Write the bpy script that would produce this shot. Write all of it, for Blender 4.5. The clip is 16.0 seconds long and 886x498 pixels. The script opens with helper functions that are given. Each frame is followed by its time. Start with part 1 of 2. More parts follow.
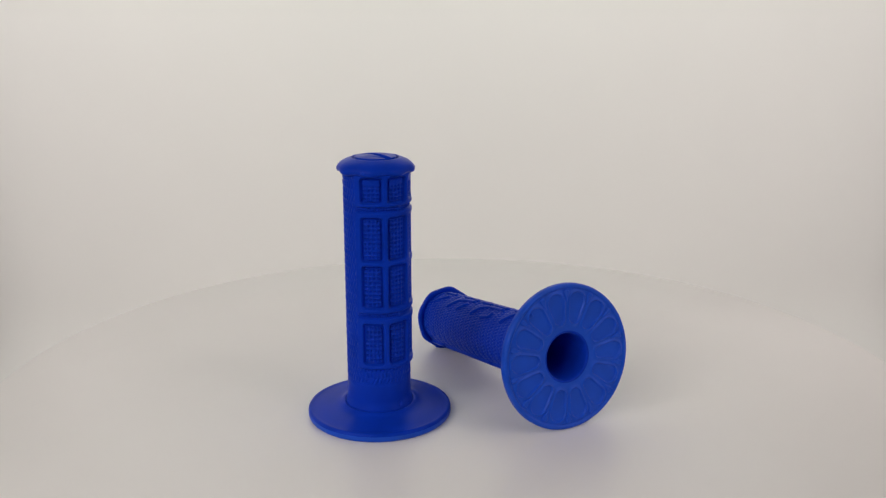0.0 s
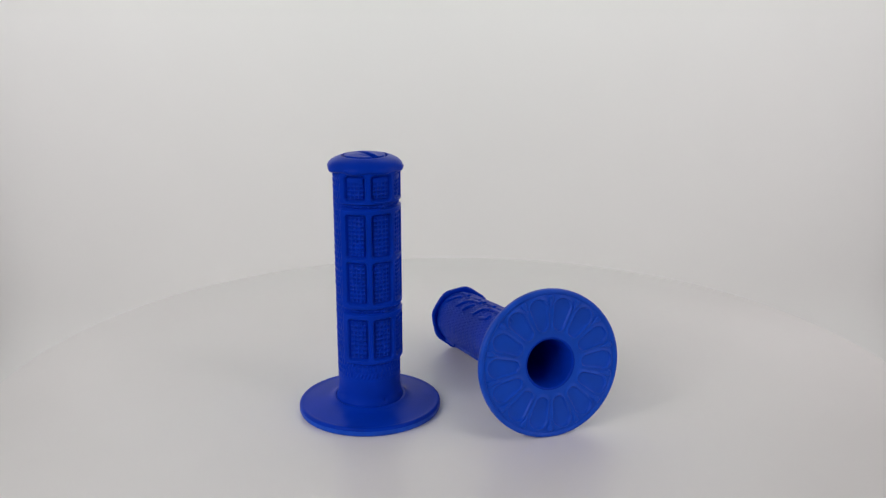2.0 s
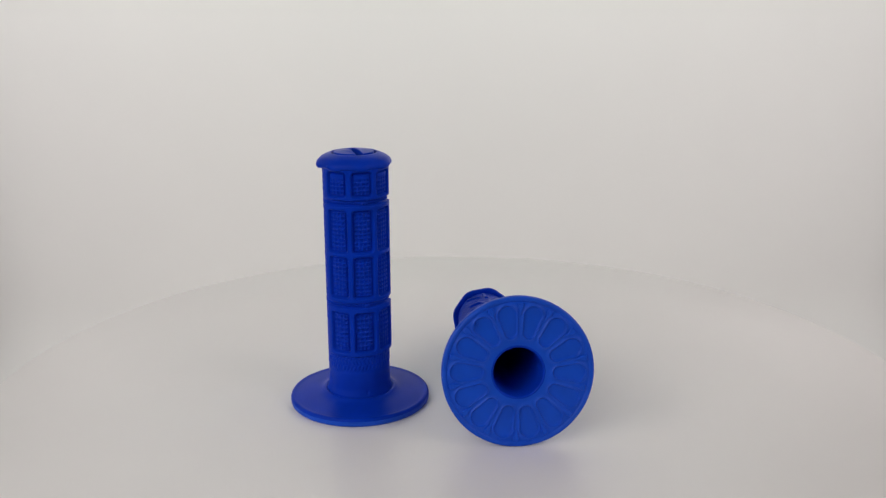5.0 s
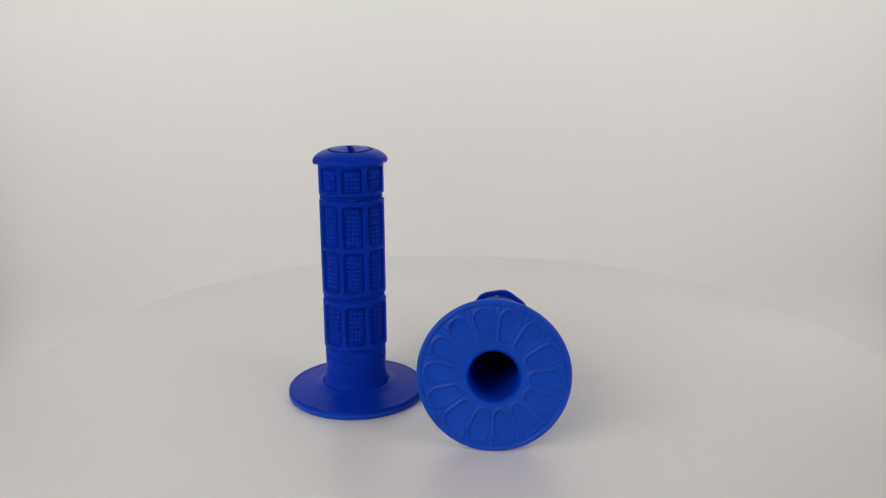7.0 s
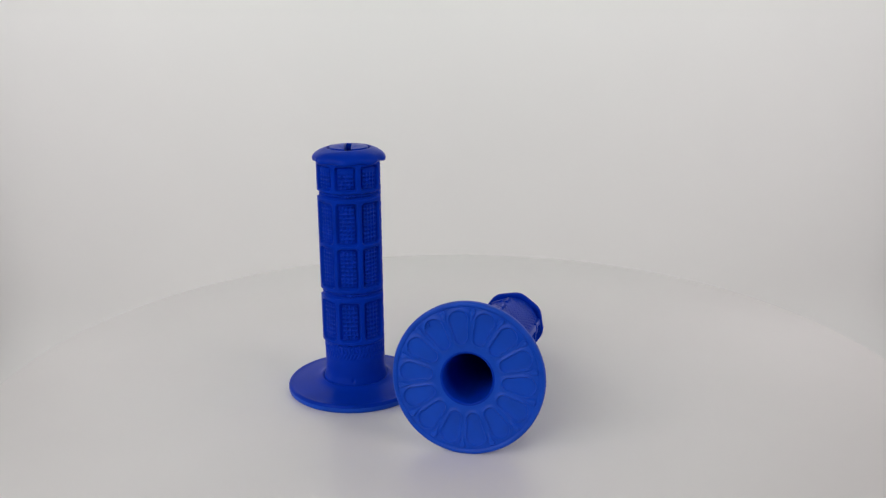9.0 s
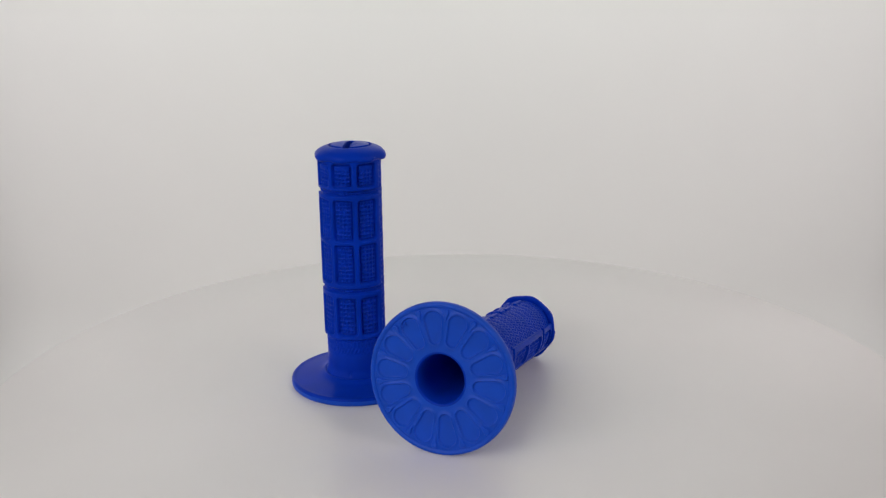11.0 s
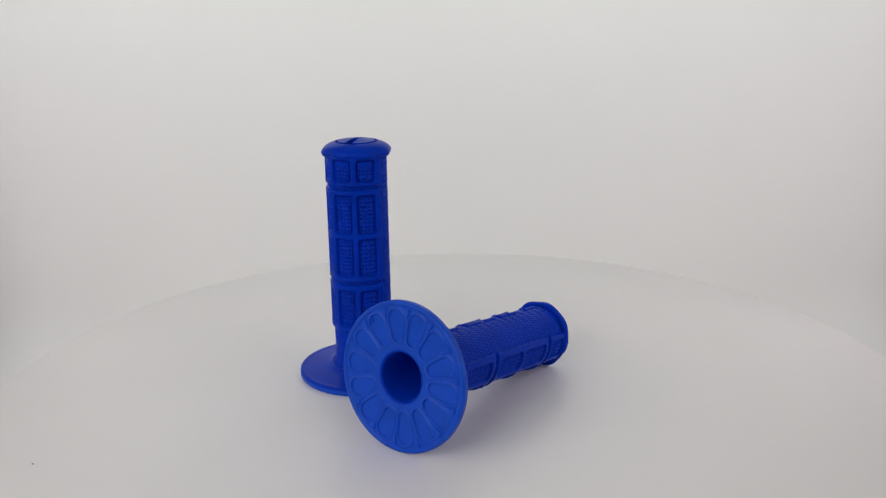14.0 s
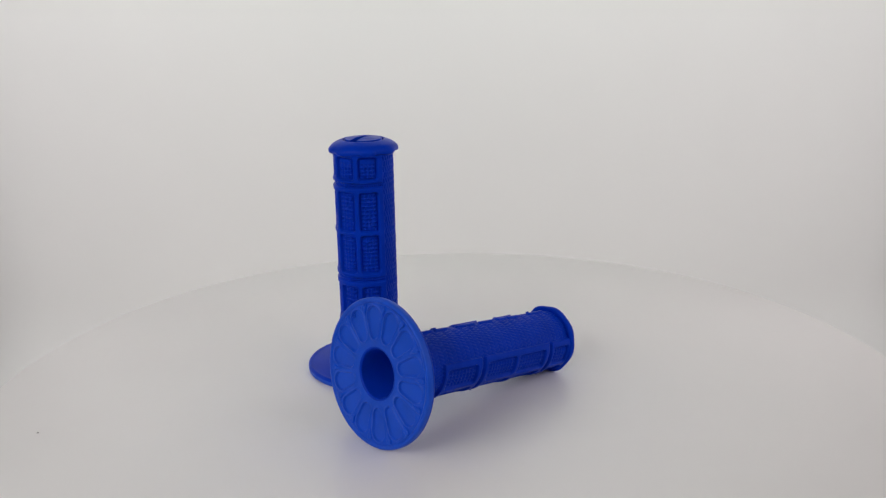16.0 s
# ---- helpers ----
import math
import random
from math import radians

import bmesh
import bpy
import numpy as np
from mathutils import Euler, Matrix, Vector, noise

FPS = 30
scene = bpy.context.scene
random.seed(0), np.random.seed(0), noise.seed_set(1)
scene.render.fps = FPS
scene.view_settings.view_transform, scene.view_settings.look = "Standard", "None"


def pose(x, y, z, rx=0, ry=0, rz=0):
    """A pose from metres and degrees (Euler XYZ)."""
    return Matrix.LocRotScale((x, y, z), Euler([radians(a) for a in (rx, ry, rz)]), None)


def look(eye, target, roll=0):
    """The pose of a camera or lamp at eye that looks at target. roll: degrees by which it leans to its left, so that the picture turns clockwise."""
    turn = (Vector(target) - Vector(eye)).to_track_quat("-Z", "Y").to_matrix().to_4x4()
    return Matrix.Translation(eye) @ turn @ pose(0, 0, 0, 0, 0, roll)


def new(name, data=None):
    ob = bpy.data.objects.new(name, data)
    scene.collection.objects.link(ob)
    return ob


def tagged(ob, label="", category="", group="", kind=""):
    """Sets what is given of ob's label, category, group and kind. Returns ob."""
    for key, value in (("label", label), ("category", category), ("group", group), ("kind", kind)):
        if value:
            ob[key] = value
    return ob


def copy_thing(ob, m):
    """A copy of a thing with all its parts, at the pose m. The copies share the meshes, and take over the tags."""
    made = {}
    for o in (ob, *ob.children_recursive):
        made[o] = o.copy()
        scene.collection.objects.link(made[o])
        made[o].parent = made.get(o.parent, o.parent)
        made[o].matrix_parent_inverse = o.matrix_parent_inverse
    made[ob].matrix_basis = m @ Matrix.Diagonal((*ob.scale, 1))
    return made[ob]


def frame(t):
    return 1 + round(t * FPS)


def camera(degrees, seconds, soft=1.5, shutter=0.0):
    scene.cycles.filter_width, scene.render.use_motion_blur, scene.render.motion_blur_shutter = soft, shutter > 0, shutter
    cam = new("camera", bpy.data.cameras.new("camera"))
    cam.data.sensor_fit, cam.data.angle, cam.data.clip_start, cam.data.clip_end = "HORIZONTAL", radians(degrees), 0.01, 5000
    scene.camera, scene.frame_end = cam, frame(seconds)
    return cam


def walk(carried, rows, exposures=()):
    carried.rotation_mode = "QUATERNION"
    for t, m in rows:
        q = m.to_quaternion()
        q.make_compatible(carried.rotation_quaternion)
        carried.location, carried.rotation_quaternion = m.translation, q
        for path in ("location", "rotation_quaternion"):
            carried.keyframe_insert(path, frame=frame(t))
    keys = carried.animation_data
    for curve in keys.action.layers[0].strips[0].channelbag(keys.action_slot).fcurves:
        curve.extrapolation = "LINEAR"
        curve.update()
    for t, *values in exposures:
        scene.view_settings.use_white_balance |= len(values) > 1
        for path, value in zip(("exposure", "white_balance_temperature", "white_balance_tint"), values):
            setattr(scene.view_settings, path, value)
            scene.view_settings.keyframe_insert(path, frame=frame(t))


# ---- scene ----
# ---- camera: stands still before the light box ----
EYE = (0.0, -0.42396, 0.18173)
PITCH, YAW, ROLL = 0.26395, -0.00611, -1.340
AIM = (EYE[0] + math.sin(YAW) * math.cos(PITCH), EYE[1] + math.cos(YAW) * math.cos(PITCH), EYE[2] - math.sin(PITCH))
cam = camera(50.51, 16.0, soft=1.3)
walk(cam, [(0.0, look(EYE, AIM, ROLL)), (16.0, look(EYE, AIM, ROLL))],
     exposures=[(0.0, 0.0, 6800, 12), (0.7, 0.0, 6560, 12), (1.4, 0.0, 6350, 12), (2.4, 0.0, 6420, 12), (3.5, 0.0, 6520, 12), (6.5, 0.0, 6580, 12), (8.2, 0.0, 6570, 12),
               (9.0, 0.0, 6400, 12), (11.5, 0.0, 6510, 12), (12.6, 0.0, 6510, 12), (13.0, 0.0, 6420, 12), (14.0, 0.0, 6400, 12), (16.0, 0.0, 6440, 12)])

TURN = -4.6457          # turntable, degrees per second, clockwise from above
SECONDS = 16
LEAN = pose(0, 0, 0, 0.020, 1.340, 0)    # the disc sits slightly askew on its spindle

# ---- world and lamps ----
world = bpy.data.worlds.new("room_light")
scene.world = world
world.use_nodes = True
world.node_tree.nodes["Background"].inputs[0].default_value = (0.9, 0.95, 1.0, 1)
world.node_tree.nodes["Background"].inputs[1].default_value = 0.2


def area_lamp(name, m, sx, sy, watts, colour):
    data = bpy.data.lights.new(name, "AREA")
    data.shape, data.size, data.size_y, data.energy, data.color = "RECTANGLE", sx, sy, watts, colour
    ob = new(name, data)
    ob.matrix_world = m
    return ob


area_lamp("top_lamp", look((0, 0.22, 0.735), (0, 0.60, 0.68)), 1.18, 0.3, 5.2, (0.89, 1.0, 0.925))
area_lamp("front_lamp", look((-0.36, -0.64, 0.42), (0.0, 0.0, 0.04)), 0.45, 0.28, 1.7, (0.985, 1.0, 0.965))
area_lamp("strip_lamp", look((-0.55, -0.37, 0.34), (0.0, -0.06, 0.05)), 0.26, 0.6, 1.1, (1.0, 0.925, 0.91))
area_lamp("strip_lamp", look((0.55, -0.37, 0.34), (0.0, -0.06, 0.05)), 0.34, 0.6, 1.32, (1.0, 0.925, 0.91))
area_lamp("side_lamp", look((-0.60, 0.15, 0.20), (-0.36, 0.60, 0.12)), 0.45, 0.4, 1.16, (1.0, 0.905, 0.91))
area_lamp("side_lamp", look((0.60, 0.12, 0.20), (0.32, 0.58, 0.12)), 0.45, 0.4, 1.45, (1.0, 0.905, 0.91))


# ---- materials ----
def material(name, colour, rough, vary=0.06, scale=40.0, fine=600.0, bump=0.1, depth=0.0005, spec=0.5, second=None):
    mat = bpy.data.materials.new(name)
    mat.use_nodes = True
    nt = mat.node_tree
    n, l = nt.nodes, nt.links
    b = n["Principled BSDF"]
    co = n.new("ShaderNodeTexCoord")
    big, small = n.new("ShaderNodeTexNoise"), n.new("ShaderNodeTexNoise")
    big.inputs["Scale"].default_value, big.inputs["Detail"].default_value = scale, 5
    small.inputs["Scale"].default_value, small.inputs["Detail"].default_value = fine, 4
    l.new(co.outputs["Object"], big.inputs["Vector"])
    l.new(co.outputs["Object"], small.inputs["Vector"])
    mix = n.new("ShaderNodeMix")
    mix.data_type = "RGBA"
    second = second or tuple(c * (1 - vary * 2) for c in colour)
    mix.inputs[6].default_value, mix.inputs[7].default_value = (*colour, 1), (*second, 1)
    ramp = n.new("ShaderNodeMapRange")
    ramp.inputs[1].default_value, ramp.inputs[2].default_value = 0.35, 0.7
    l.new(big.outputs["Fac"], ramp.inputs[0])
    l.new(ramp.outputs[0], mix.inputs[0])
    l.new(mix.outputs[2], b.inputs["Base Color"])
    rr = n.new("ShaderNodeMapRange")
    rr.inputs[3].default_value, rr.inputs[4].default_value = rough - 0.06, rough + 0.08
    l.new(big.outputs["Fac"], rr.inputs[0])
    l.new(rr.outputs[0], b.inputs["Roughness"])
    b.inputs["Specular IOR Level"].default_value = spec
    bp = n.new("ShaderNodeBump")
    bp.inputs["Strength"].default_value, bp.inputs["Distance"].default_value = bump, depth
    l.new(small.outputs["Fac"], bp.inputs["Height"])
    l.new(bp.outputs["Normal"], b.inputs["Normal"])
    return mat


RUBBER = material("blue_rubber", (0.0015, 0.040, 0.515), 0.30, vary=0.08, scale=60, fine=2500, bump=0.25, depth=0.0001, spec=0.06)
# same rubber, rougher; its paler base holds the front light on the face
MATTE_LIT = material("matte_lit_blue_rubber", (0.004, 0.080, 0.64), 0.40, vary=0.07, scale=90, fine=2500, bump=0.3, depth=0.0001, spec=0.24)
TABLE = material("white_acrylic", (0.90, 0.882, 0.866), 0.30, vary=0.012, scale=9, fine=900, bump=0.06, depth=0.0001, spec=0.32)
SWEEP = material("white_backdrop_sheet", (0.87, 0.865, 0.85), 0.7, vary=0.012, scale=3, fine=700, bump=0.1, depth=0.0002, spec=0.3)
# grey for unseen surfaces, kept low so they bounce little fill light
WALL = material("unseen_grey", (0.27, 0.265, 0.27), 0.65, vary=0.015, scale=4, fine=500, bump=0.12, depth=0.0003, spec=0.3)
# near-black for the unseen wall behind the camera
DARK = material("unseen_dark_wall", (0.10, 0.10, 0.105), 0.8, vary=0.03, scale=4, fine=500)
SPECK = material("grey_speck", (0.42, 0.41, 0.40), 0.8)


# ---- mesh helpers ----
def smooth(mesh, on=True):
    mesh.polygons.foreach_set("use_smooth", [on] * len(mesh.polygons))
    return mesh


def sheet(name, rings, wrap=True, caps=()):
    """A mesh from a stack of rings, an array (rows, columns, 3)."""
    rows, cols = rings.shape[:2]
    i, j = np.meshgrid(np.arange(rows - 1), np.arange(cols if wrap else cols - 1), indexing="ij")
    k = (j + 1) % cols
    quads = np.stack([i * cols + j, i * cols + k, (i + 1) * cols + k, (i + 1) * cols + j], -1).reshape(-1, 4)
    faces = quads.tolist()
    if 0 in caps:
        faces.append(list(range(cols))[::-1])
    if 1 in caps:
        faces.append([(rows - 1) * cols + c for c in range(cols)])
    mesh = bpy.data.meshes.new(name)
    mesh.from_pydata(rings.reshape(-1, 3).tolist(), [], faces)
    return smooth(mesh)


def around(r, z, phi):
    return np.stack([r * np.cos(phi), r * np.sin(phi), z + 0 * r], -1)


def part(name, mesh, mat, parent, label=""):
    ob = new(name, mesh)
    if not mesh.materials:
        mesh.materials.append(mat)
    ob.parent = parent
    return tagged(ob, label)


def ease(a, b, x):
    t = np.clip((x - a) / (b - a), 0, 1)
    return t * t * (3 - 2 * t)


def wrap_deg(d):
    return (d + 180) % 360 - 180


def bell(x, w):
    return np.exp(-(x / w) ** 2)


# ---- structure: the light box ----
def sweep_profile():
    pts = [(-0.62, -0.25), (0.0, -0.25), (0.46, -0.25)]
    c, r = (0.50, -0.15), 0.10
    pts += [(c[0] + r * math.sin(a), c[1] - r * math.cos(a)) for a in np.linspace(0, math.pi / 2, 25)]
    return pts + [(0.60, 0.3), (0.60, 0.5), (0.60, 0.76)]


def backdrop():
    prof = sweep_profile()
    ring = np.array([[(x, y, z) for y, z in prof] for x in np.linspace(-0.62, 0.62, 9)])
    ob = new("backdrop", sheet("backdrop", ring, wrap=False))
    ob.data.materials.append(SWEEP)
    mod = ob.modifiers.new("thickness", "SOLIDIFY")
    mod.thickness, mod.offset = 0.003, 1
    return tagged(ob, "seamless white backdrop sheet curving up behind the turntable", "backdrop", kind="structure")


def slab(name, lo, hi, label, mat=WALL):
    bm = bmesh.new()
    bmesh.ops.create_cube(bm, size=1)
    for v in bm.verts:
        v.co = Vector([lo[i] if v.co[i] < 0 else hi[i] for i in range(3)])
    mesh = bpy.data.meshes.new(name)
    bm.to_mesh(mesh)
    bm.free()
    mesh.materials.append(mat)
    return tagged(new(name, mesh), label, name.split("_")[0], kind="structure")


backdrop()
# unseen panels, added to close the box; their grey limits the bounced light
slab("wall_west", (-0.64, -0.80, -0.29), (-0.62, 0.66, 0.78), "unseen grey side wall, added to limit bounced light")
slab("wall_east", (0.62, -0.80, -0.29), (0.64, 0.66, 0.78), "unseen grey side wall, added to limit bounced light")
slab("wall_north", (-0.62, 0.62, -0.29), (0.62, 0.64, 0.78), "grey fabric back of the light box")
# added behind the camera so hardly any light bounces into the bore
slab("wall_south", (-0.62, -0.80, -0.29), (0.62, -0.78, 0.78), "unseen dark wall behind the camera, added to cut front fill light", DARK)
slab("ceiling", (-0.64, -0.80, 0.78), (0.64, 0.66, 0.80), "unseen grey ceiling, added to limit light bounced from above")
slab("floor", (-0.62, -0.78, -0.29), (0.62, 0.62, -0.27), "grey floor panel of the light box")


# ---- turntable ----
DISC_R, DISC_X, DISC_Y = 0.2229, 0.0031, 0.0003


def turntable():
    base = new("turntable")
    phi = np.linspace(0, 2 * math.pi, 256, endpoint=False)
    prof = [(0.0, -0.012), (0.2215, -0.012), (DISC_R, -0.0095), (DISC_R, -0.0022), (DISC_R - 0.0006, -0.0006), (DISC_R - 0.002, 0.0), (0.10, 0.0), (0.0, 0.0)]
    ring = np.array([around(np.full(256, max(r, 1e-5)), z, phi) for r, z in prof]) + np.array([DISC_X, DISC_Y, 0])
    disc = part("disc", sheet("disc", ring), TABLE, base, "round glossy white disc")
    prof = [(0.0, -0.2465), (0.135, -0.2465), (0.14, -0.244), (0.14, -0.0145), (0.137, -0.0125), (0.0, -0.0125)]
    ring = np.array([around(np.full(256, max(r, 1e-5)), z, phi) for r, z in prof])
    part("base", sheet("base", ring), WALL, base, "round grey pedestal under the disc")
    return tagged(base, "round white turntable disc turning slowly under the grips", "turntable")


TURNTABLE = turntable()

# ---- handlebar grip, in millimetres; z runs from the flange face to the end cap ----
COLS = (266.0, 310.5, 355.0)
ROWS = ((99.6, 110.3), (74.6, 93.6), (53.8, 72.6), (28.2, 46.9))
GROOVES = (97.0, 50.5)
MID = 310.5
MM = np.array((0.001, 0.001, 0.000992))
FLOOR_R = 13.4


def pocket_sdf(u, v, hu, hv, r):
    qx, qy = np.abs(u) - hu + r, np.abs(v) - hv + r
    return np.hypot(np.maximum(qx, 0), np.maximum(qy, 0)) + np.minimum(np.maximum(qx, qy), 0) - r


def barrel_radius(deg, z):
    """Outer radius of the barrel: herringbone texture on one half, waffle frame with pockets on the other."""
    off = wrap_deg(deg - MID)
    waffle = ease(75.5, 72.0, np.abs(off)) * ease(25.6, 26.6, z)
    # herringbone texture: rows of short slanted strokes, the slant turning from row to row
    u, v = off * math.pi / 180 * 14, z / 2.7
    row, fv = np.floor(v), v % 1.0
    lean = np.where(row % 2 < 1, 1.0, -1.0) * (fv - 0.5) * 0.8
    fu = (u / 1.69 + lean / 1.69 + 0.5 * (row % 2)) % 1.0
    stroke = ease(0.42, 0.10, np.abs(fu - 0.5)) * (0.3 + 0.7 * ease(0.03, 0.2, np.minimum(fv, 1 - fv)))
    tex = 0.37 * stroke * (0.85 + 0.15 * np.sin(row * 2.3 + off * 0.21))
    tex = tex * ease(17.5, 19.0, z) * ease(112.0, 110.5, z)
    rough = 13.72 + tex
    # waffle frame
    frame_r = 15.25 + 0.12 * np.cos(off * math.pi / 75)
    for lo, hi in ROWS:
        for c in COLS:
            du = wrap_deg(deg - c) * math.pi / 180 * 14.3
            d = pocket_sdf(du, z - (lo + hi) / 2, 4.45, (hi - lo) / 2, 1.4)
            frame_r = frame_r - (15.15 - FLOOR_R + 0.05) * ease(0.35, -0.35, d)
    for g in GROOVES:
        cut = ease(1.45, 0.75, np.abs(z - g))
        rope = 0.85 * bell(z - g + 0.1, 0.5) * (0.6 + 0.4 * np.cos(off * 1.4)) + 1.75 * bell(z - g, 1.4) * bell(off - 2.0, 6.0) * (0.7 + 0.3 * np.cos((off - 2) * 1.2 + z * 2))
        frame_r = frame_r - cut * (1.6 - rope)
    r = rough * (1 - waffle) + np.maximum(frame_r, 13.4) * waffle
    # smooth collar above the flange, with a small mould nick
    collar = ease(18.6, 17.4, z)
    r = r * (1 - collar) + (14.0 + 1.15 * ease(11.5, 5.4, z) ** 1.6 - 0.5 * bell(off - 2, 2.5) * bell(z - 8.4, 1.0)) * collar
    return r


def barrel_mesh():
    cols, rows = 440, 520
    phi = np.linspace(0, 2 * math.pi, cols, endpoint=False)
    zs = np.linspace(5.6, 112.6, rows)
    deg, z = np.meshgrid(np.degrees(phi), zs)
    outer = around(barrel_radius(deg, z), z, phi[None, :])
    inner = [around(np.full(cols, r), h, phi) for r, h in ((10.3, 112.6), (10.3, 60.0), (10.3, 1.3), (10.6, 0.7), (11.6, 0.5))]
    bore = [around(np.full(cols, r), h, phi) for r, h in ((0.02, 104.0), (10.3, 104.0))]
    body = np.concatenate([np.array(bore), np.array(inner[1:]), around(np.full(cols, 12.4), 2.5, phi)[None], outer, around(np.full(cols, 11.0), 112.7, phi)[None]])
    return sheet("barrel", body * MM)


def petal_sdf(r, deg):
    d = np.radians((deg + 2.8 + 12.857) % 25.714 - 12.857)
    x, y = r * np.cos(d), r * np.sin(d)
    t = np.clip((x - 17.2) / 7.2, 0, 1)
    return np.hypot(x - 17.2 - 7.2 * t, y) - 2.55 - 1.35 * t


def flange_mesh():
    cols = 720
    phi = np.linspace(0, 2 * math.pi, cols, endpoint=False)
    deg = np.degrees(phi)
    rings = []
    side = [(11.5, 1.4), (29.3, 1.4), (29.5, 0.8), (29.62, 0.51), (30.0, 0.3), (30.4, 0.0), (31.0, 0.0), (31.45, 0.12), (31.8, 0.5), (31.97, 1.1), (32.0, 1.8), (31.98, 2.6), (31.85, 3.15), (31.55, 3.6), (31.1, 3.82), (30.6, 3.86), (30.1, 3.78), (29.3, 3.76),
            (27.0, 4.1), (24.0, 4.45), (22.0, 4.7), (20.6, 4.85), (19.4, 5.05), (18.4, 5.3), (17.6, 5.6), (17.0, 5.95), (16.5, 6.25), (16.1, 6.42), (15.7, 6.45), (15.3, 6.32), (15.0, 6.1), (14.75, 5.8), (14.2, 5.5), (12.5, 5.0)]
    for r, z in side:
        wave = 0.05 * np.sin(3 * phi + 1) + 0.03 * np.sin(5 * phi)
        rings.append(around(np.full(cols, r) + (wave if r > 31 else 0), z, phi))
    rings = np.array(rings)
    rings = np.concatenate([rings, rings[:1]])
    mesh = sheet("flange", rings * MM)
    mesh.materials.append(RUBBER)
    mesh.materials.append(MATTE_LIT)
    # the rim takes the face's matte finish and its paler, front-lit colour
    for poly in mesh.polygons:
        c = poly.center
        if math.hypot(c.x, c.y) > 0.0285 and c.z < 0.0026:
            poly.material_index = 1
    return mesh


def face_mesh():
    """The flange's flat face with fourteen sunken petals."""
    cols = 720
    phi = np.linspace(0, 2 * math.pi, cols, endpoint=False)
    rings = []
    for r in np.linspace(11.4, 29.6, 130):
        s = petal_sdf(r, np.degrees(phi))
        z = 0.50 + 0.42 * ease(0.13, -0.16, s) - 0.34 * bell(s - 0.32, 0.30) - 0.26 * bell(s - 0.6, 0.75)
        rings.append(around(np.full(cols, r), z, phi))
    rings.append(around(np.full(cols, 29.75), 0.9, phi))
    return sheet("flange_face", np.array(rings) * MM)


def rib_mesh():
    """A raised teardrop rib, hollowed at its blunt end, between two petals, along x, on the flange face (which looks to -z)."""
    xs = np.linspace(21.5, 29.6, 40)
    half = 0.45 + 0.12 * ease(22, 26, xs) + 0.85 * bell(xs - 28.0, 1.5)
    high = -0.06 + 0.8 * ease(22.5, 26.5, xs) * ease(29.6, 28.9, xs)
    dip = 0.30 * bell(xs - 28.0, 0.9)
    rows = []
    for x, h, t, d in zip(xs, half, high, dip):
        rows.append([(x, -h, 0.62), (x, -h * 0.85, 0.50 - t * 0.7), (x, -h * 0.6, 0.50 - t), (x, -h * 0.25, 0.50 - t + d * 0.8), (x, 0, 0.50 - t + d),
                     (x, h * 0.25, 0.50 - t + d * 0.8), (x, h * 0.6, 0.50 - t), (x, h * 0.85, 0.50 - t * 0.7), (x, h, 0.62)])
    return sheet("divider_rib", np.array(rows) * MM, wrap=False)


def nick_mesh():
    """A sliver of torn flash standing on the flange face."""
    bm = bmesh.new()
    bmesh.ops.create_icosphere(bm, subdivisions=2, radius=1)
    for v in bm.verts:
        v.co = Vector((v.co.x * 0.0012, v.co.y * 0.0003, v.co.z * 0.00034))
    mesh = bpy.data.meshes.new("mould_nick")
    bm.to_mesh(mesh)
    bm.free()
    return smooth(mesh)


def cap_mesh():
    cols = 320
    phi = np.linspace(0, 2 * math.pi, cols, endpoint=False)
    lobe = np.cos(8 * (phi - math.radians(MID)))
    prof = [(11.0, 112.3, 0, 0), (14.2, 111.7, 0.0, 0.2), (15.0, 111.3, 0.1, 0.32), (15.6, 111.2, 0.25, 0.36), (16.05, 111.5, 0.33, 0.32), (16.33, 112.1, 0.35, 0.22), (16.35, 112.8, 0.33, 0.1), (16.0, 113.8, 0.18, 0.0),
            (15.0, 114.9, 0.1, 0), (13.7, 115.75, 0, 0), (12.2, 116.4, 0, 0), (10.9, 116.85, 0, 0), (10.2, 117.1, 0, 0), (10.0, 117.05, 0, 0), (9.9, 113.0, 0, 0), (9.2, 107.0, 0, 0), (0.02, 107.0, 0, 0)]
    rings = np.array([around(r + a * lobe, h - b * lobe, phi) for r, h, a, b in prof])
    return sheet("end_cap", rings * MM)


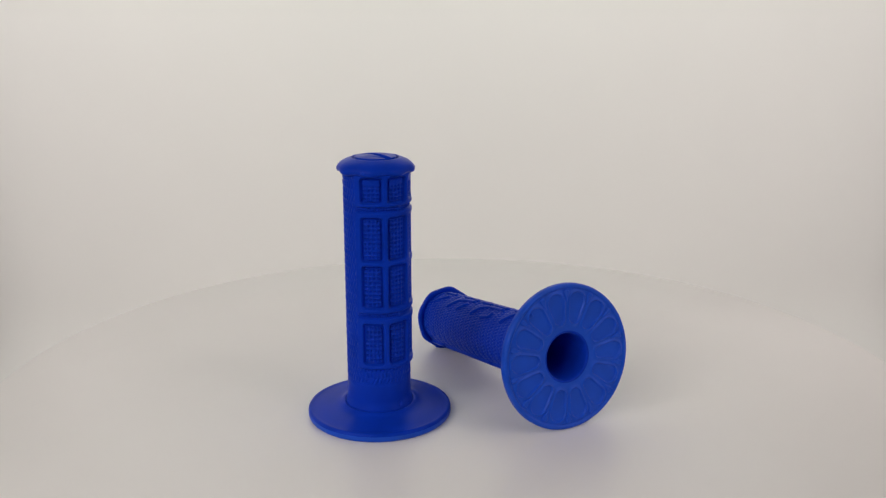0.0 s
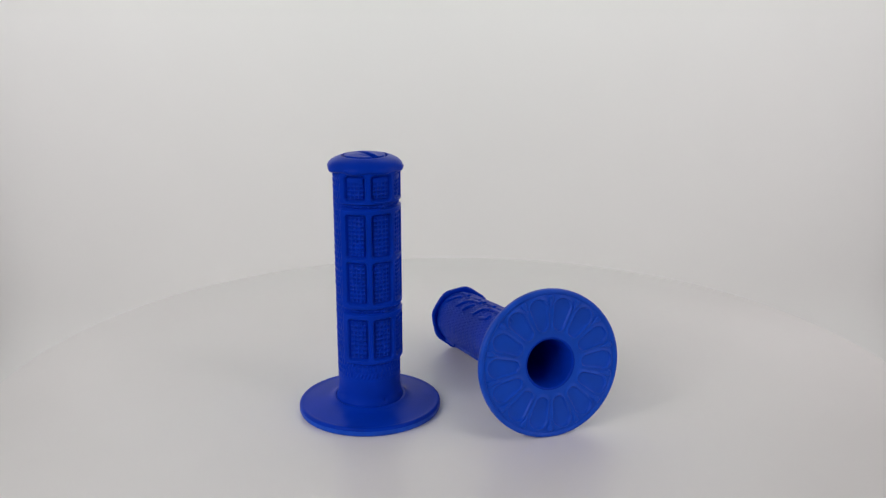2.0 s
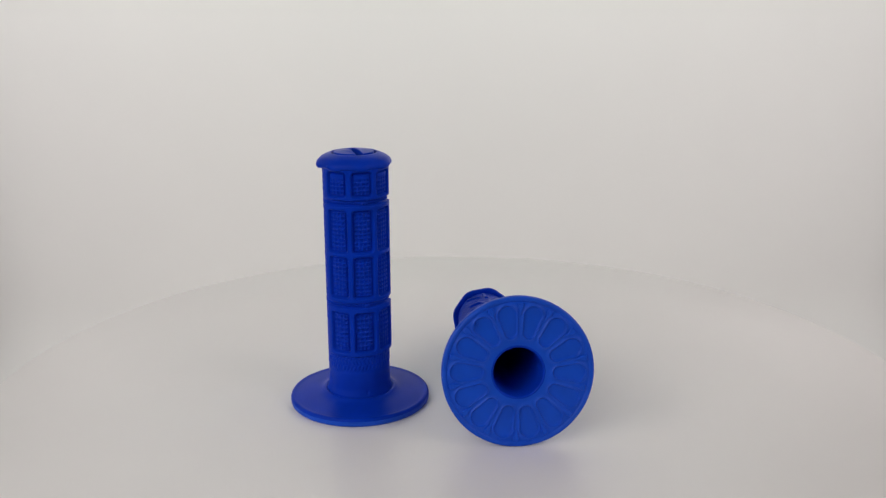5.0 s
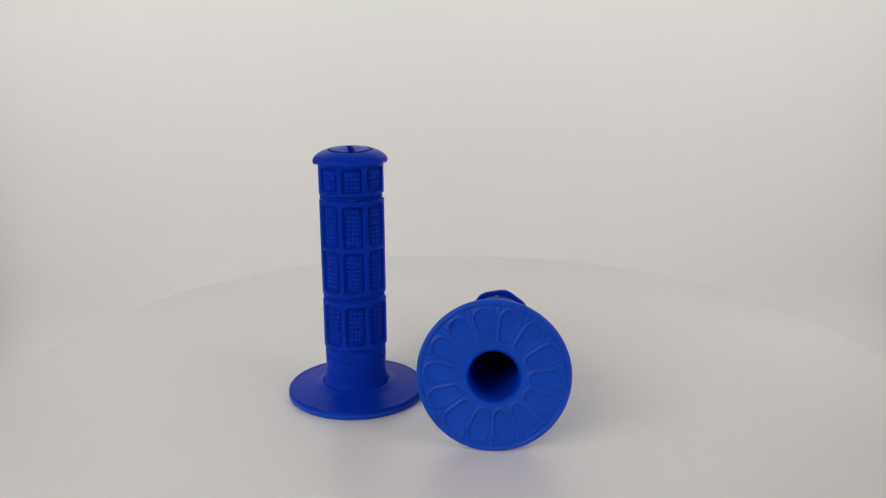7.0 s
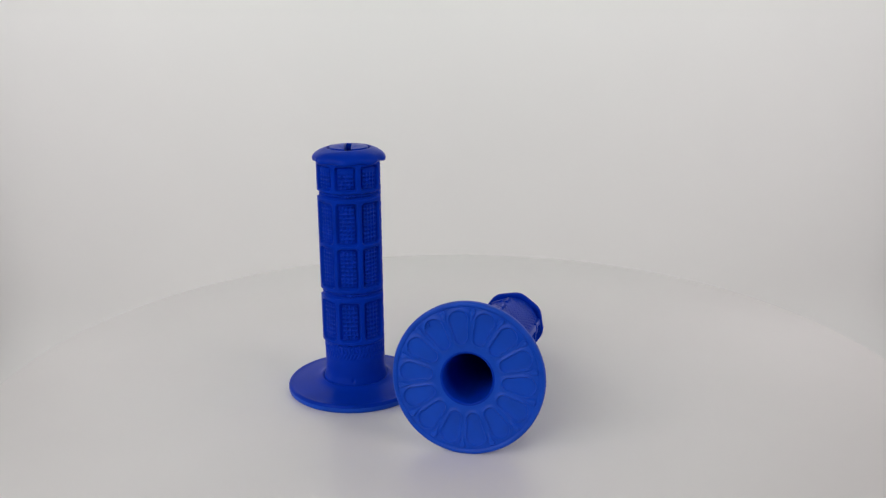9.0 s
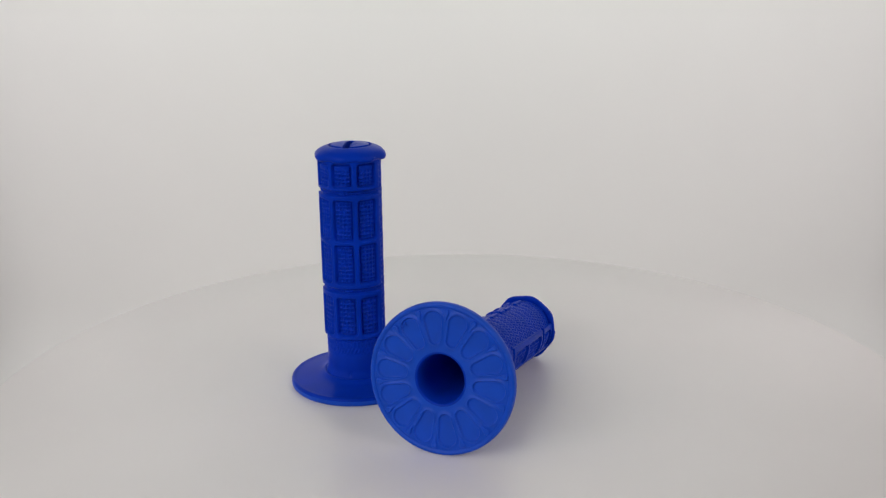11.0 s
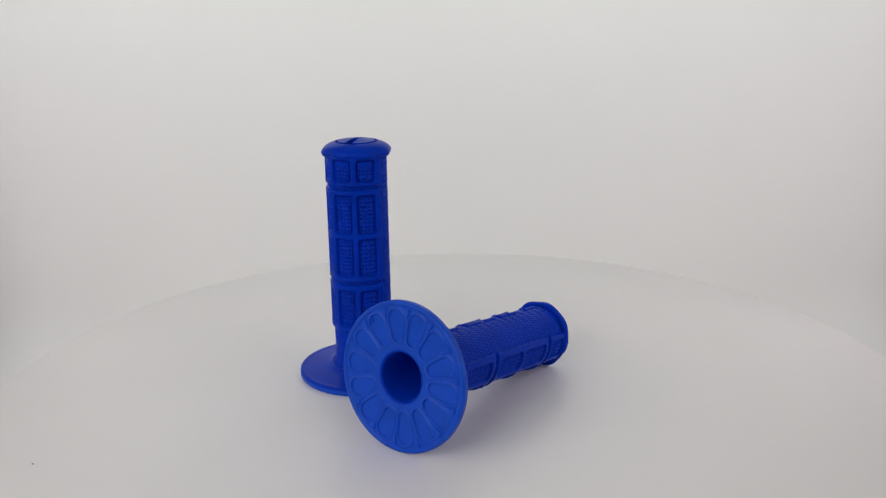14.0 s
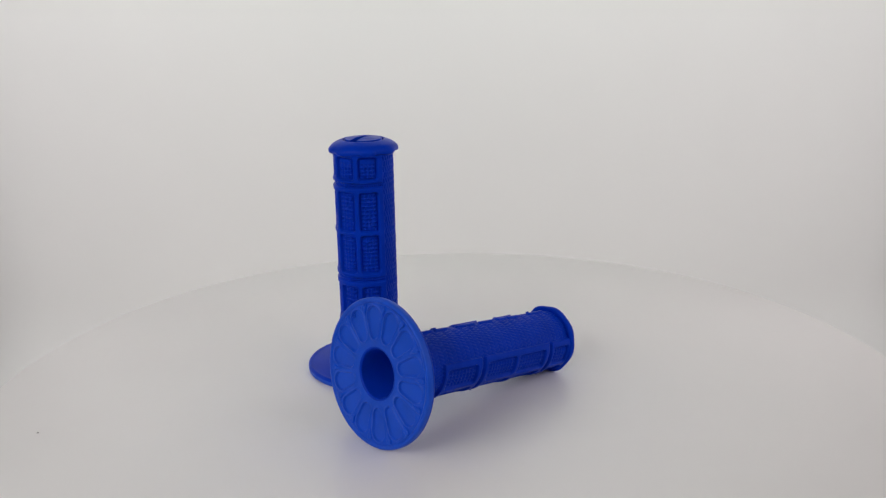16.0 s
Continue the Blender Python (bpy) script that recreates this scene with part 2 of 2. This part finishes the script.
def boss_mesh():
    """One half of the raised round boss on the cap; a slot parts it from its twin."""
    bm = bmesh.new()
    slot, rad = 1.45, 8.8
    a0 = math.asin(slot / rad)
    pts = [(rad * math.cos(a), rad * math.sin(a)) for a in np.linspace(a0, math.pi - a0, 40)]
    pts += [(x, slot) for x in np.linspace(-7.5, 7.5, 13)]
    n = len(pts)

    def high(x, y):
        return 118.25 - 0.011 * (x * x + y * y)

    def put(x, y, z):
        return bm.verts.new((0.001 * x, 0.001 * y, 0.000992 * z))

    low = [put(x, y, 107.2) for x, y in pts]
    edge = [put(x, y, high(x, y) - 0.3) for x, y in pts]
    inn = []
    for k, (x, y) in enumerate(pts):
        ax, ay = pts[k - 1]
        bx, by = pts[(k + 1) % n]
        t = Vector((bx - ax, by - ay)).normalized()
        px, py = x - t.y * 0.3, y + t.x * 0.3
        inn.append(put(px, py, high(px, py)))
    mid = put(0.0, 5.0, high(0.0, 5.0))
    for k in range(n):
        j = (k + 1) % n
        bm.faces.new((low[k], low[j], edge[j], edge[k]))
        bm.faces.new((edge[k], edge[j], inn[j], inn[k]))
        bm.faces.new((inn[k], inn[j], mid))
    mesh = bpy.data.meshes.new("boss_half")
    bm.to_mesh(mesh)
    bm.free()
    return mesh


def nub_mesh():
    """A small moulded nub on the cap's rim, facing +x."""
    bm = bmesh.new()
    bmesh.ops.create_uvsphere(bm, u_segments=14, v_segments=9, radius=1)
    for v in bm.verts:
        v.co = Vector((0.0158 + v.co.x * 0.0009, v.co.y * 0.0015, 0.1117 + v.co.z * 0.0008))
    mesh = bpy.data.meshes.new("nub")
    bm.to_mesh(mesh)
    bm.free()
    return smooth(mesh)


def pad_mesh(lo, hi):
    """Floor of one waffle pocket, facing +x: a raised net with square pits and knots where its lines cross."""
    hu, hv = 3.55, (hi - lo) / 2 - 0.85
    nu, nv = 4, max(4, round(2 * hv / 2.0))
    us, vs = np.linspace(-hu, hu, nu * 9 + 1), np.linspace(-hv, hv, nv * 9 + 1)
    u, v = np.meshgrid(us, vs)
    cu, cv = 2 * hu / nu, 2 * hv / nv
    fu, fv = (u + hu) / cu % 1.0, (v + hv) / cv % 1.0
    fu[:, -1], fv[-1, :] = 0, 0
    d = np.maximum(np.abs(fu - 0.5), np.abs(fv - 0.5))
    node = np.minimum(np.abs(fu - 0.5), np.abs(fv - 0.5))
    stud = 0.68 * ease(0.16, 0.42, d) + 0.2 * ease(0.25, 0.48, node)
    # the topmost pads run up into the cap as a smooth ramp
    ramp = ease(hi - 5.5, hi - 1.0, v + (lo + hi) / 2) if lo > 98 else 0 * v
    r = FLOOR_R + 0.25 + stud * (1 - ramp) + 0.75 * ramp
    r[0], r[-1], r[:, 0], r[:, -1] = FLOOR_R - 0.2, FLOOR_R - 0.2, FLOOR_R - 0.2, FLOOR_R - 0.2
    return sheet("waffle_pad", around(r, v + (lo + hi) / 2, u / 14.3) * MM, wrap=False)


def bar_mesh(path, half, high):
    """A raised rounded bar of the moulded emblem: path of (z, degrees about the emblem's middle) on the barrel."""
    pts = np.array(path, float)
    seg = np.concatenate([[0], np.cumsum(np.hypot(np.diff(pts[:, 0]), np.diff(pts[:, 1]) * 0.24))])
    t = np.linspace(0, seg[-1], 26)
    z, d = np.interp(t, seg, pts[:, 0]), np.interp(t, seg, pts[:, 1]) * 0.24
    tz, td = np.gradient(z), np.gradient(d)
    ln = np.hypot(tz, td)
    nz, nd = -td / ln, tz / ln
    rows = []
    for k in range(26):
        end = 0.3 if k in (0, 25) else 1.0
        row = []
        for a, h in ((-1, -0.6), (-0.95, 0.7), (-0.6, 1.0), (0, 1.03), (0.6, 1.0), (0.95, 0.7), (1, -0.6)):
            rr = 13.9 + (high * h if end == 1.0 else -0.4)
            row.append((rr * math.cos((d[k] + nd[k] * a * half) / 13.9), rr * math.sin((d[k] + nd[k] * a * half) / 13.9), z[k] + nz[k] * a * half))
        rows.append(row)
    return sheet("emblem_bar", np.array(rows) * MM, wrap=False)


EMBLEM = [
    [(107, -18), (99, 9)], [(107, 20), (96, 21)],
    [(92, -21), (87, 5), (82, 12), (74, 14)], [(82, -20), (77, 3)], [(88, 22), (81, 22)], [(79.5, 22), (74, 22)],
    [(68, -22), (64, 2), (59, 10), (52, 12), (46, 12)], [(58, -20), (51, -14), (51, -4)], [(70, 22), (61, 22)], [(58, 22), (46, 22)],
    [(40, -20), (35, 14)], [(40, 22), (33, 22)], [(31, 22), (24, 22)],
]


def grip(label):
    base = new("handlebar_grip")
    part("barrel", barrel_mesh(), RUBBER, base, "blue rubber sleeve with waffle frame and herringbone texture")
    flange = part("flange", flange_mesh(), RUBBER, base, "round blue flange with petal relief")
    face = part("flange_face", face_mesh(), MATTE_LIT, flange, "matte face with fourteen sunken petals, front light in its colour")
    rib = rib_mesh()
    for k in range(14):
        ob = part("divider_rib", rib, MATTE_LIT, face)
        ob.matrix_basis = pose(0, 0, 0, 0, 0, -2.8 + 12.857 + k * 25.714)
    nick = nick_mesh()
    for dx, tilt in ((26.9, 14.0), (27.2, -16.0)):
        ob = part("mould_nick", nick, MATTE_LIT, face)
        ob.matrix_basis = pose(0, 0, 0, 0, 0, 121.7 + tilt * 0.12) @ pose(dx * 0.001, 0, 0.00036, 0, 0, tilt)
    cap = part("end_cap", cap_mesh(), RUBBER, base, "domed blue end cap with scalloped rim")
    boss = boss_mesh()
    for turn in (MID + 4, MID + 184):
        ob = part("boss_half", boss, RUBBER, cap)
        ob.matrix_basis = pose(0, 0, 0, 0, 0, turn)
    nub = nub_mesh()
    for c in (256.0, 311.0, 5.0):
        ob = part("nub", nub, RUBBER, cap)
        ob.matrix_basis = pose(0, 0, 0, 0, 0, c)
    for lo, hi in ROWS:
        pad = pad_mesh(lo, hi)
        for c in COLS:
            ob = part("waffle_pad", pad, RUBBER, base)
            ob.matrix_basis = pose(0, 0, 0, 0, 0, c)
    for path in EMBLEM:
        ob = part("emblem_bar", bar_mesh(path, 0.8, 0.95), RUBBER, base)
        ob.matrix_basis = pose(0, 0, 0, 0, 0, MID - 172.5)
    return tagged(base, label, "handlebar grip", group="pair of grips")


SPECK_AT = pose(-0.0042, -0.188, 0.0002)


def speck():
    bm = bmesh.new()
    bmesh.ops.create_icosphere(bm, subdivisions=2, radius=1)
    for v in bm.verts:
        k = 1 + 0.25 * noise.noise(v.co * 2.0)
        v.co = Vector((v.co.x * 0.0007 * k, v.co.y * 0.0005 * k, v.co.z * 0.0002))
    mesh = bpy.data.meshes.new("dust_speck")
    bm.to_mesh(mesh)
    bm.free()
    mesh.materials.append(SPECK)
    return tagged(new("dust_speck", smooth(mesh)), "tiny grey dust speck on the white disc", "dust speck")


DUST = speck()
STAND = pose(-0.03267, -0.03247, 0.0)
HEAD, TILT, SPIN = 2.06232, 0.14503, -72.0


def lying_pose():
    d = Vector((math.cos(HEAD) * math.cos(TILT), math.sin(HEAD) * math.cos(TILT), -math.sin(TILT)))
    s = Vector((-math.sin(HEAD), math.cos(HEAD), 0))
    up = d.cross(s)
    m = Matrix((s, up, d)).transposed().to_4x4()
    return Matrix.Translation((0.04955, -0.04662, 0.032 * math.cos(TILT))) @ m @ pose(0, 0, 0, 0, 0, SPIN)


STANDING = grip("blue rubber handlebar grip standing upright on its flange")
LIE = lying_pose()
LYING = copy_thing(STANDING, LIE)
tagged(LYING, "blue rubber handlebar grip lying on its side, bore showing")
STANDING.matrix_basis = STAND


def motions():
    for thing, first in ((TURNTABLE, pose(0, 0, 0)), (STANDING, STAND), (LYING, LIE), (DUST, SPECK_AT)):
        walk(thing, [(t, pose(0, 0, 0, 0, 0, TURN * t) @ LEAN @ first) for t in range(0, SECONDS + 1)])


motions()
